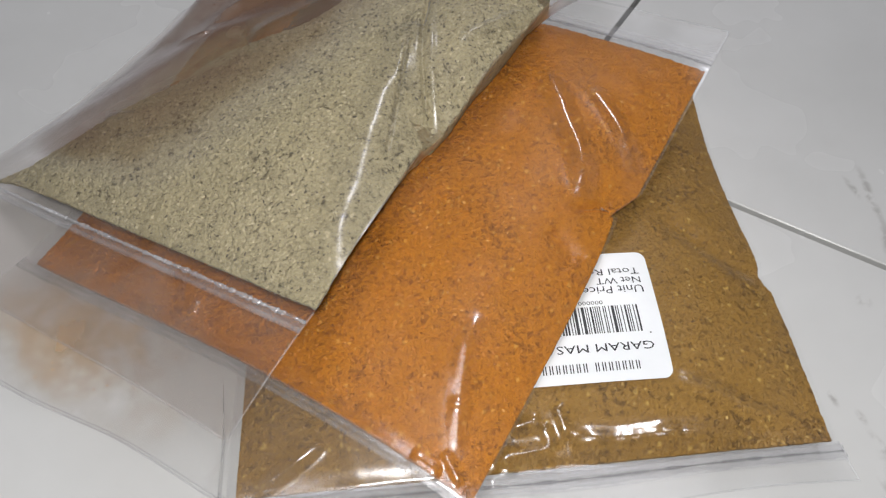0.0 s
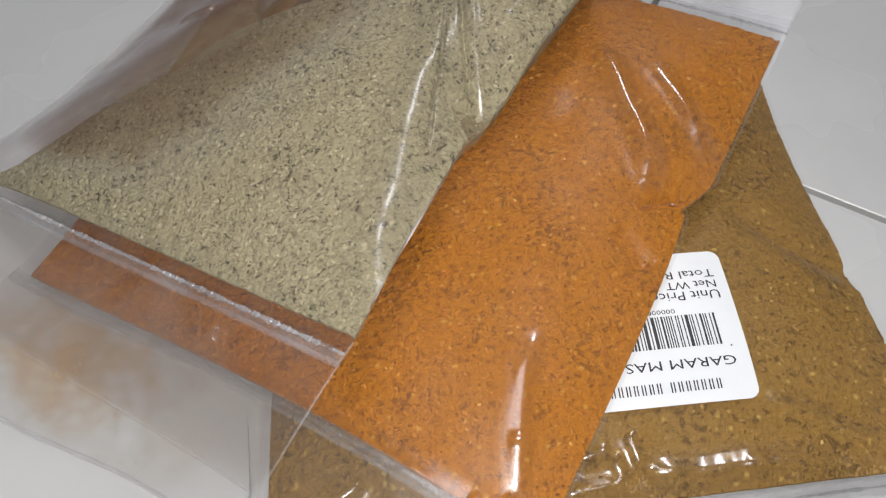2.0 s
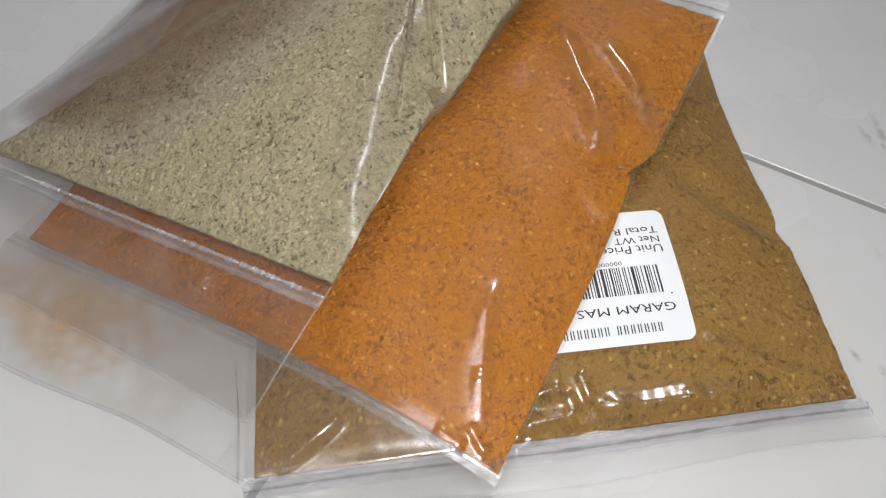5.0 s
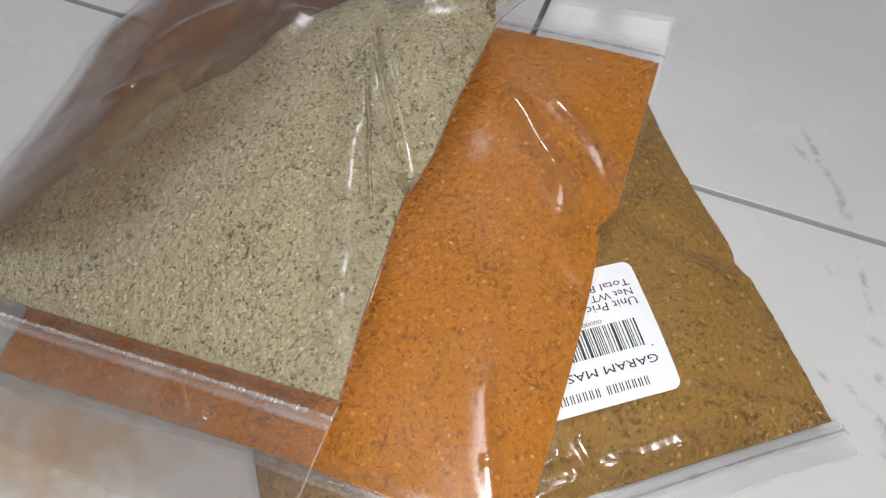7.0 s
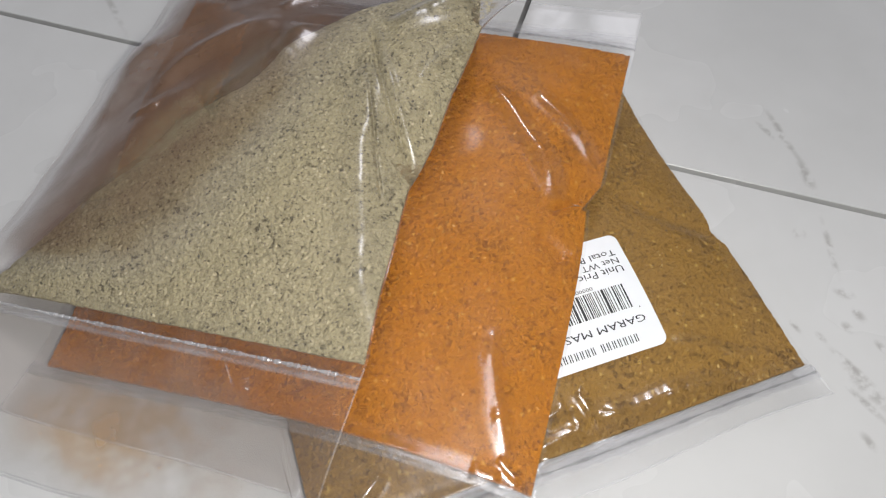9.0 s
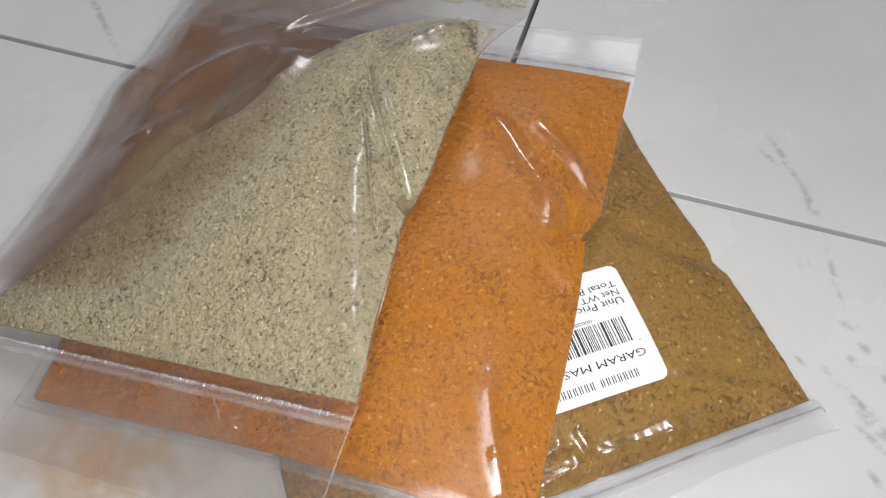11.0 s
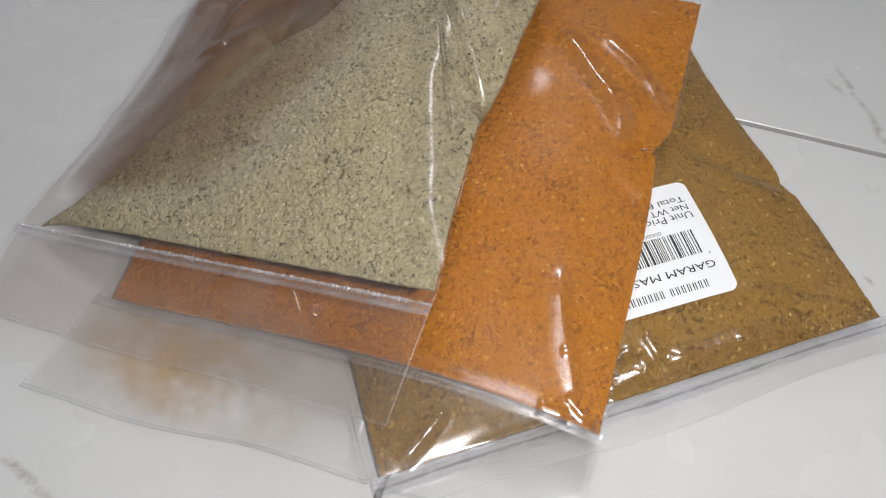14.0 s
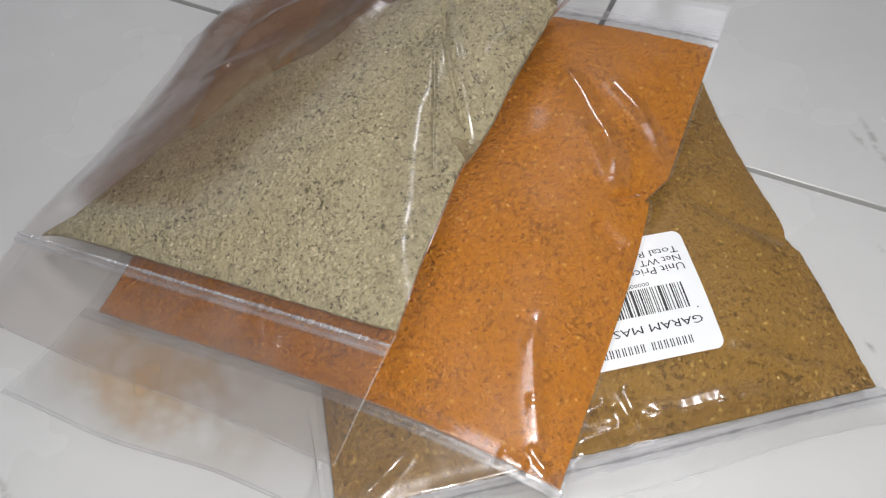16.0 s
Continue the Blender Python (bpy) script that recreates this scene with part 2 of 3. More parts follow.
def plain_material(name, a, b, scale, rough, bump=0.0005):
    n = Nodes(name)
    f = n.noise(scale, 4, 0.6)
    return n.shaded(n.ramp(f, [(0.3, a), (0.7, b)]), rough, normal=n.bump(n.noise(scale * 8, 3), bump))


TILE = tile_material()
GROUT = plain_material("grey_grout", (0.07, 0.065, 0.06), (0.13, 0.125, 0.12), 60, 0.9)
WALL = plain_material("painted_plaster", (0.60, 0.61, 0.64), (0.66, 0.67, 0.70), 3, 0.8)
CEIL = plain_material("white_ceiling_paint", (0.74, 0.75, 0.78), (0.78, 0.79, 0.82), 3, 0.85)
PAPER = plain_material("white_label_paper", (0.80, 0.82, 0.84), (0.84, 0.86, 0.88), 90, 0.35, 0.00005)
INK = plain_material("black_print", (0.015, 0.015, 0.017), (0.035, 0.035, 0.04), 900, 0.5, 0.00001)
LAMP_BODY = plain_material("added_lamp_housing", (0.75, 0.75, 0.75), (0.8, 0.8, 0.8), 5, 0.4)


# ---- helpers for meshes ----
def part(name, bm, material, parent=None, label=""):
    me = bpy.data.meshes.new(name)
    bm.to_mesh(me)
    bm.free()
    return mesh_part(name, me, material, parent, label)


def mesh_part(name, me, material, parent=None, label="", smooth=True):
    me.materials.append(material)
    me.polygons.foreach_set("use_smooth", [smooth] * len(me.polygons))
    ob = new(name, me)
    ob.parent = parent
    if label:
        ob["label"] = label
    return ob


def grid_mesh(name, X, Y, Z, under=None, loose=None):
    """A sheet over a grid of places; with under, a closed body between two sheets."""
    a, b = X.shape
    idx = np.arange(a * b).reshape(a, b)
    top = np.stack([idx[:-1, :-1], idx[1:, :-1], idx[1:, 1:], idx[:-1, 1:]], -1).reshape(-1, 4)
    co = np.stack([X, Y, Z], -1).reshape(-1, 3)
    faces = top
    if under is not None:
        n = a * b
        co = np.concatenate([co, np.stack([X, Y, under], -1).reshape(-1, 3)])
        ring = np.concatenate([idx[:, 0], idx[-1, 1:], idx[-2::-1, -1], idx[0, -2:0:-1]])
        nxt = np.roll(ring, -1)
        faces = np.concatenate([top, top[:, ::-1] + n, np.stack([ring, ring + n, nxt + n, nxt], -1)])
    me = bpy.data.meshes.new(name)
    me.from_pydata(co.tolist(), [], faces.tolist())
    me.update()
    if under is None:
        values = np.ones(a * b) if loose is None else loose.reshape(-1)
        me.attributes.new("loose", "FLOAT", "POINT").data.foreach_set("value", values.astype(np.float32))
    return me


def lattice(x, y, scale, seed):
    """Smooth noise from -1 to 1 over arrays."""
    x, y = x * scale + 1000.3, y * scale + 1000.7
    i, j = np.floor(x).astype(int), np.floor(y).astype(int)
    fx, fy = x - i, y - j
    fx, fy = fx * fx * (3 - 2 * fx), fy * fy * (3 - 2 * fy)

    def h(p, q):
        v = np.sin(p * 127.1 + q * 311.7 + seed * 74.7) * 43758.5453
        return (v - np.floor(v)) * 2 - 1
    return (h(i, j) * (1 - fx) + h(i + 1, j) * fx) * (1 - fy) + (h(i, j + 1) * (1 - fx) + h(i + 1, j + 1) * fx) * fy


def crease(X, Y, points, width, height):
    """A fold of the film along a smooth line through the points, uneven in height and slightly crooked."""
    P = np.array(points, float)
    if len(P) > 2:
        Q = np.concatenate([[2 * P[0] - P[1]], P, [2 * P[-1] - P[-2]]])
        t = np.linspace(0, 1, 5)[:4, None]
        P = np.concatenate([0.5 * (2 * b + (c - a) * t + (2 * a - 5 * b + 4 * c - d) * t ** 2 + (3 * b - a - 3 * c + d) * t ** 3) for a, b, c, d in zip(Q, Q[1:], Q[2:], Q[3:])] + [P[-1:]])
    out = np.zeros(np.shape(X))
    reach = 4 * width + 0.001
    near = (X > P[:, 0].min() - reach) & (X < P[:, 0].max() + reach) & (Y > P[:, 1].min() - reach) & (Y < P[:, 1].max() + reach)
    if not near.any():
        return out
    x, y = X[near], Y[near]
    x, y = x + 0.0004 * lattice(x, y, 100, 2), y + 0.0004 * lattice(x, y, 100, 6)
    best, run, total = np.full(x.shape, 1.0), np.zeros(x.shape), 0.0
    for a, b in zip(P, P[1:]):
        dx, dy = b - a
        length = math.hypot(dx, dy)
        q = np.clip(((x - a[0]) * dx + (y - a[1]) * dy) / length ** 2, 0, 1)
        d = np.hypot(x - a[0] - q * dx, y - a[1] - q * dy)
        run = np.where(d < best, total + q * length, run)
        best = np.minimum(d, best)
        total += length
    uneven = 1 + 0.14 * lattice(run + P[0, 0], 0 * run, 130, 5) + 0.05 * lattice(run + P[0, 1], 0 * run, 480, 8)
    out[near] = height * uneven * np.exp(-(best / width) ** 2) * np.clip(1 - (2 * run / total - 1) ** 6, 0, 1)
    return out


def smooth(x, lo, hi):
    t = np.clip((x - lo) / (hi - lo), 0, 1)
    return t * t * (3 - 2 * t)


class Bag:
    """A flat zip bag: a slanted rectangle of the plan with heights at its corners, filled like a cushion."""

    def __init__(self, o, u, v, edge, fill, belly, below):
        self.o, self.u, self.v, self.edge, self.fill, self.belly, self.below = o, u, v, edge, fill, belly, below
        self.det = u[0] * v[1] - u[1] * v[0]
        self.creases, self.arch, self.lean = [], 0.0, 0.0

    def warp(self, U, V):
        return 0 * U, 0 * V

    def place(self, U, V):
        du, dv = self.warp(U, V)
        P, Q = U + du, V + dv
        return self.o[0] + P * self.u[0] + Q * self.v[0], self.o[1] + P * self.u[1] + Q * self.v[1]

    def where(self, X, Y):
        x, y = X - self.o[0], Y - self.o[1]
        return (x * self.v[1] - y * self.v[0]) / self.det, (y * self.u[0] - x * self.u[1]) / self.det

    def cushion(self, U, V):
        u, v = np.clip(U, 0, 1), np.clip(V, 0, 1)
        return (1 - (2 * u - 1) ** 4) * (1 - (2 * v - 1) ** 4) * (1 + self.lean * (v - 0.5))

    def rim(self, U, V):
        u, v = np.clip(U, 0, 1), np.clip(V, -0.1, 1.12)
        a, b, c, d = self.edge
        arch = self.arch * 6.75 * u * u * (1 - u) * np.clip(1 - V, 0, 1)
        return (a * (1 - u) + b * u) * (1 - v) + (d * (1 - u) + c * u) * v + arch

    def top(self, U, V, folds=1.0):
        X, Y = self.place(U, V)
        z = self.rim(U, V) + self.fill * self.cushion(U, V)
        for args in self.creases:
            z = z + crease(X, Y, *args) * (folds if args[2] > 0 else 1.0)
        return z

    def bottom(self, U, V):
        X, Y = self.place(U, V)
        p = np.clip(self.cushion(U, V), 0, 1)
        return np.maximum(self.rim(U, V) - 0.0009 - self.belly * p, self.below(X, Y) + 0.0006)

    def loose(self, U, V, end=1.0):
        """1 where the film stands free of the powder: folds, flaps and zips; 0 where it clings."""
        X, Y = self.place(U, V)
        free = sum(np.maximum(crease(X, Y, *args), 0) for args in self.creases) / 0.0005
        patch = smooth(lattice(X, Y, 45, 17), 0.55, 0.95) * 0.5
        return np.clip(np.maximum(np.maximum(free, patch), np.maximum(smooth(-V, -0.035, 0.0) * (1 - 0.88 * smooth(-V, 0.0, 0.03)), smooth(V, end - 0.02, end + 0.01))), 0, 1)

    def lid(self, X, Y):
        """The height of the bag's upper side at places of the plan, 0 outside it."""
        U, V = self.where(X, Y)
        inside = (U > -0.02) & (U < 1.02) & (V > -0.02) & (V < 1.02)
        return np.where(inside, np.maximum(self.top(U, V), 0), 0)


def span(lo, hi, n):
    return np.linspace(lo, hi, n)


def flakes(name, bag, material, parent, count, size, seed, region, depth):
    """Broken bits lying in the surface of a powder, each a thin six-sided chip."""
    rng = np.random.default_rng(seed)
    U, V = region(rng.random(count), rng.random(count))
    X, Y = bag.place(U, V)
    Z = bag.top(U, V, 0.25) - depth
    e = 0.003
    dzx = (bag.top(U + e, V) - bag.top(U - e, V)) / (2 * e * math.hypot(*bag.u))
    dzy = (bag.top(U, V + e) - bag.top(U, V - e)) / (2 * e * math.hypot(*bag.v))
    co, faces = [], []
    for i in range(count):
        long = size * (0.45 + rng.random() ** 2 * 1.2)
        wide = long * (0.35 + 0.4 * rng.random())
        m = Matrix.Translation((X[i], Y[i], Z[i])) @ Matrix.Rotation(rng.random() * 6.28, 4, "Z") @ Matrix.Rotation((rng.random() - 0.5) * 0.7, 4, "X")
        base = len(co)
        for px, py, pz in ((-0.5, 0.05, 0), (-0.15, 0.5, 0), (0.4, 0.32, 0), (0.5, -0.2, 0), (-0.1, -0.5, 0), (0.02, 0.0, 0.16)):
            w = m @ Vector((px * long, py * wide, pz * wide))
            w.z += dzx[i] * (w.x - X[i]) + dzy[i] * (w.y - Y[i])
            co.append(w[:])
        faces += [(base + k, base + 5, base + (k + 1) % 5) for k in range(5)]
    me = bpy.data.meshes.new(name)
    me.from_pydata(co, [], faces)
    me.update()
    ob = mesh_part(name, me, material, parent, smooth=False)
    ob["kind"] = "stuff"
    return ob


def rail(name, bag, V, u0, u1, radius, lift, material, parent, label="", n=260, seed=0, rough=0.0):
    """A rounded ridge of a zip, laid over the film along the bag's width."""
    U = span(u0, u1, n)
    ring = 7
    X, Y = bag.place(U, 0 * U + V)
    Z = bag.sheet(U, 0 * U + V) + lift
    vx, vy = bag.v[0] / math.hypot(*bag.v), bag.v[1] / math.hypot(*bag.v)
    wob = 1 + rough * (lattice(U, 0 * U, 40, seed) + lattice(U, 0 * U, 115, seed + 1) + (lattice(U, 0 * U, 330, seed + 2) if n > 500 else 0))
    co = []
    for k in range(ring):
        a = math.pi * k / (ring - 1)
        co.append(np.stack([X + vx * math.cos(a) * radius * 1.25 * wob, Y + vy * math.cos(a) * radius * 1.25 * wob, Z + math.sin(a) * radius * wob], -1))
    co = np.stack(co, 1).reshape(-1, 3)
    faces = [(i * ring + k, i * ring + (k + 1) % ring, (i + 1) * ring + (k + 1) % ring, (i + 1) * ring + k) for i in range(n - 1) for k in range(ring - 1)]
    faces += [tuple(range(ring - 1, -1, -1)), tuple((n - 1) * ring + k for k in range(ring))]
    me = bpy.data.meshes.new(name)
    me.from_pydata(co.tolist(), [], faces)
    me.update()
    me.attributes.new("loose", "FLOAT", "POINT").data.foreach_set("value", np.ones(len(co), np.float32))
    return mesh_part(name, me, material, parent, label)


def band(bag, v0, v1, u0, u1, lift, parent, label, material=None):
    """The stiffer doubled strip of film that carries a zip."""
    U, V = np.meshgrid(span(u0, u1, 140), span(v0, v1, 9), indexing="ij")
    X, Y = bag.place(U, V)
    ripple = 0.00022 * np.cos((V - v0) / (v1 - v0) * 25.0) + 0.00012 * lattice(X, Y, 420, 8)
    return mesh_part("zip_band", grid_mesh("zip_band", X, Y, bag.sheet(U, V) + lift + ripple), material or ZIP, parent, label)


def seam(bag, U, v0, v1, radius, parent, n=120):
    """The welded side edge of a bag, a thin raised thread."""
    V = span(v0, v1, n)
    X, Y = bag.place(0 * V + U, V)
    Z = bag.sheet(0 * V + U, V)
    ux, uy = bag.u[0] / math.hypot(*bag.u), bag.u[1] / math.hypot(*bag.u)
    rows = [np.stack([X + ux * c * radius, Y + uy * c * radius, Z + h * radius], -1) for c, h in ((-1.3, 0.05), (-0.6, 0.8), (0.6, 0.8), (1.3, 0.05))]
    P = np.stack(rows, 1)
    me = grid_mesh("side_seam", P[:, :, 0], P[:, :, 1], P[:, :, 2])
    return mesh_part("side_seam", me, ZIP, parent)


def powder_body(name, bag, material, parent, U, V, depth, grain, seed, label, wedge=1.0):
    X, Y = bag.place(U, V)
    rough = grain * (lattice(X, Y, 900, seed) + 0.7 * lattice(X, Y, 1900, seed + 3) + 0.6 * lattice(X, Y, 260, seed + 5))
    Z = bag.top(U, V, 0.25) - depth - grain * 1.2 + rough
    low = np.minimum(np.maximum(bag.bottom(U, V), Z - wedge - 0.05 * V), Z - 0.0008)
    return mesh_part(name, grid_mesh(name, X, Y, Z, low), material, parent, label, smooth=False)


# ---- the room ----
room_floor = tagged(new("floor"), "white glazed floor tiles with thin dark joints", "floor", kind="structure")
bm = bmesh.new()
bmesh.ops.create_cube(bm, size=1, matrix=Matrix.Translation((0, 0, -0.04)) @ Matrix.Diagonal((6.4, 6.4, 0.06, 1)))
part("grout_bed", bm, GROUT, room_floor)

bm = bmesh.new()
bmesh.ops.create_cube(bm, size=1, matrix=Matrix.Translation((0, 0, 2.75)) @ Matrix.Diagonal((6.4, 6.4, 0.1, 1)))
tagged(part("ceiling", bm, CEIL), "plain white painted ceiling", "ceiling", kind="structure")
for name, x, y, sx, sy in (("wall_north", 0, 3.1, 6.4, 0.2), ("wall_south", 0, -3.1, 6.4, 0.2), ("wall_east", 3.1, 0, 0.2, 6.0), ("wall_west", -3.1, 0, 0.2, 6.0)):
    bm = bmesh.new()
    bmesh.ops.create_cube(bm, size=1, matrix=Matrix.Translation((x, y, 1.345)) @ Matrix.Diagonal((sx, sy, 2.71, 1)))
    tagged(part(name, bm, WALL), "plain pale painted plaster wall", "wall", kind="structure")


# ---- the brown bag, lowest, flat on the floor ----
def floor_level(X, Y):
    return 0 * X


class BrownBag(Bag):
    def warp(self, U, V):
        side = 0.012 * np.sin(np.clip(V, 0, 1) * 7.0) * U + 0.024 * np.clip(1 - np.abs(V), 0, 1) ** 6 * np.clip(U, 0, 1.05) ** 4 - 0.011 * np.exp(-((V - 0.345) / 0.025) ** 2) * smooth(U, 0.85, 1.0) + 0.030 * np.clip(-V * 13, 0, 1) * np.clip(U, 0, 1.05) ** 4
        return side, 0.010 * np.sin(U * 9.0) * (V < 0) * np.clip(-V * 12, 0, 1)

    def sheet(self, U, V):
        z = self.top(U, V)
        return np.where(V < 0, z + V * 0.03, z)


brown = BrownBag((-0.052, 0.082), (0.149, 0.015), (-0.010, 0.150), (0.0050, 0.0062, 0.006, 0.005), 0.0108, 0.02, floor_level)
brown.creases = [(((0.032, 0.0958), (0.045, 0.0955), (0.056, 0.0968), (0.068, 0.0968), (0.080, 0.0968)), 0.0031, 0.0023), (((0.017, 0.0980), (0.025, 0.1000)), 0.0020, 0.0013),
                 (((0.013, 0.0905), (0.020, 0.0918), (0.028, 0.0930)), 0.0020, 0.0014), (((0.029, 0.1045), (0.032, 0.0960)), 0.0019, 0.0009), (((0.025, 0.1000), (0.028, 0.0930)), 0.0019, 0.0009), (((0.011, 0.0860), (0.018, 0.0890)), 0.0018, 0.0008),
                 (((0.061, 0.1125), (0.071, 0.1105), (0.080, 0.1060), (0.088, 0.1030)), 0.0015, 0.0006), (((0.064, 0.1680), (0.0765, 0.1560), (0.093, 0.1490)), 0.0045, -0.0022), (((-0.046, 0.0830), (-0.030, 0.0950)), 0.0020, 0.0018)]

brown_bag = tagged(new("spice_bag"), "clear zip bag of brown ground spice mix with white price label", "spice bag", "spice bags")
U, V = np.meshgrid(span(0.004, 0.998, 380), span(0.0, 0.92, 380), indexing="ij")
powder_body("powder", brown, MASALA, brown_bag, U, V, 0.0005, 0.00023, 3, "brown ground spice powder")
flakes("grit", brown, MASALA_FLAKES, brown_bag, 7000, 0.00078, 11, lambda a, b: (0.01 + a * 0.98, 0.004 + b * 0.91), 0.00065)
flakes("grit", brown, MASALA_FLAKES, brown_bag, 500, 0.0009, 12, lambda a, b: (0.01 + a * 0.98, 0.001 + 0.03 * b ** 2), 0.0003)
U, V = np.meshgrid(span(-0.012, 1.004, 420), span(-0.075, 0.97, 440), indexing="ij")
X, Y = brown.place(U, V)
low = np.maximum(brown.bottom(U, V) - 0.0004, 0.0003)
mesh_part("film", grid_mesh("film", X, Y, np.maximum(brown.sheet(U, V), 0.0012), loose=brown.loose(U, V)), FILM, brown_bag, "clear wrinkled plastic film")
mesh_part("back_film", grid_mesh("back_film", X[::6, ::6], Y[::6, ::6], low[::6, ::6], loose=0.3 + 0 * X[::6, ::6]), FILM, brown_bag)
rail("zip_track", brown, -0.016, -0.012, 1.004, 0.0007, 0.0003, ZIP, brown_bag, "pressed plastic zip ridge", seed=2, rough=0.25)
rail("zip_track", brown, -0.030, -0.012, 1.004, 0.0006, 0.0003, ZIP, brown_bag, "pressed plastic zip ridge", seed=3, rough=0.35)
rail("zip_groove_line", brown, -0.0235, -0.012, 1.004, 0.00022, 0.0005, ZIP_DARK, brown_bag, "line of the closed zip, darkened for its groove shade", n=600, seed=4, rough=0.5)
band(brown, -0.040, -0.006, -0.012, 1.004, 0.00035, brown_bag, "milky pressed zip strip")
rail("flap_edge", brown, -0.074, -0.012, 1.004, 0.00022, 0.0, ZIP, brown_bag)
seam(brown, 1.003, -0.074, -0.005, 0.00025, brown_bag, 20)

# ---- the price label on it ----
LABEL_AT = Vector((0.0605, 0.1115))
LABEL_X = Vector((-0.9962, -0.0872))
LABEL_Y = Vector((0.0872, -0.9962))
LABEL_W, LABEL_H = 0.050, 0.039


def on_label(co, lift):
    """Bends flat label coordinates (from its top left corner as read) on to the bag."""
    out = np.empty((len(co), 3))
    out[:, 0] = LABEL_AT.x + co[:, 0] * LABEL_X.x + co[:, 1] * LABEL_Y.x
    out[:, 1] = LABEL_AT.y + co[:, 0] * LABEL_X.y + co[:, 1] * LABEL_Y.y
    U, V = brown.where(out[:, 0], out[:, 1])
    out[:, 2] = brown.top(U, V) + lift
    return out


def label_piece(name, co, faces, material, parent, lift, label=""):
    me = bpy.data.meshes.new(name)
    me.from_pydata(on_label(np.array(co, float), lift).tolist(), [], faces)
    me.update()
    return mesh_part(name, me, material, parent, label, smooth=False)


def label_bars(name, boxes, parent, lift=0.00042):
    co, faces = [], []
    for x0, y0, x1, y1 in boxes:
        k = max(1, int((y1 - y0) / 0.002))
        for i in range(k + 1):
            y = y0 + (y1 - y0) * i / k
            co += [(x0, y), (x1, y)]
        b = len(co) - 2 * (k + 1)
        faces += [(b + 2 * i, b + 2 * i + 1, b + 2 * i + 3, b + 2 * i + 2) for i in range(k)]
    return label_piece(name, co, faces, INK, parent, lift)


def label_text(words, x, y, cap, width, parent):
    """Printed words: x, y is the lower left of the line as read, cap its letters' height."""
    data = bpy.data.curves.new("print", "FONT")
    data.body, data.size, data.resolution_u = words, 1.0, 2
    ob = bpy.data.objects.new("print", data)
    scene.collection.objects.link(ob)
    bpy.context.view_layer.update()
    me = bpy.data.meshes.new_from_object(ob.evaluated_get(bpy.context.evaluated_depsgraph_get()))
    bpy.data.objects.remove(ob)
    co = np.array([v.co[:2] for v in me.vertices])
    faces = [tuple(p.vertices) for p in me.polygons]
    bpy.data.meshes.remove(me)
    co = (co - co.min(0)) / (co.max(0) - co.min(0))
    return label_piece("print", np.stack([x + co[:, 0] * width, y + co[:, 1] * cap], -1), faces, INK, parent, 0.00042)


# sheet of paper with rounded corners, as rows that narrow at both ends
r, co, faces = 0.0026, [], []
rows = sorted([*span(-LABEL_H + r, -r, 22), *[-r + r * math.sin(a) for a in span(0.2, 1.57, 6)], *[-LABEL_H + r - r * math.sin(a) for a in span(0.2, 1.57, 6)]])
for y in rows:
    over = max(y + r, -LABEL_H + r - y, 0)
    inset = r - math.sqrt(max(r * r - over * over, 0))
    co += [(inset + (LABEL_W - 2 * inset) * k / 24, y) for k in range(25)]
for i in range(len(rows) - 1):
    faces += [(i * 25 + k, i * 25 + k + 1, (i + 1) * 25 + k + 1, (i + 1) * 25 + k) for k in range(24)]
label_ob = label_piece("price_label", co, faces, PAPER, brown_bag, 0.00030, "white paper label with black print and barcode")
label_text("GARAM MASALA", 0.0036, -0.0104, 0.0023, 0.0350, label_ob)
label_text("Unit Price", 0.0028, -0.0278, 0.0024, 0.0170, label_ob)
label_text("Net WT", 0.0030, -0.0306, 0.0021, 0.0125, label_ob)
label_text("Total Rs", 0.0028, -0.0336, 0.0021, 0.0140, label_ob)
label_text("000000", 0.0150, -0.0233, 0.0012, 0.0068, label_ob)
rng = random.Random(5)
x, boxes = 0.0058, []
while x < 0.040:
    w = rng.choice((0.00028, 0.00028, 0.0005, 0.0008))
    boxes.append((x, -0.0215, x + w, -0.0133))
    x += w + rng.choice((0.0003, 0.0003, 0.0005, 0.0007))
for box in boxes:
    label_bars("bar", [box], label_ob)
x, boxes = 0.0085, []
for run in (7, 7):
    for i in range(run):
        boxes += [(x, -0.0052, x + 0.00030, -0.0028), (x + 0.0007, -0.0052, x + 0.00102, -0.0028)]
        x += 0.0018
    x += 0.0014
label_bars("print", boxes, label_ob)
label_bars("print", [(0.0036, -0.0130, 0.0040, -0.0126)], label_ob)


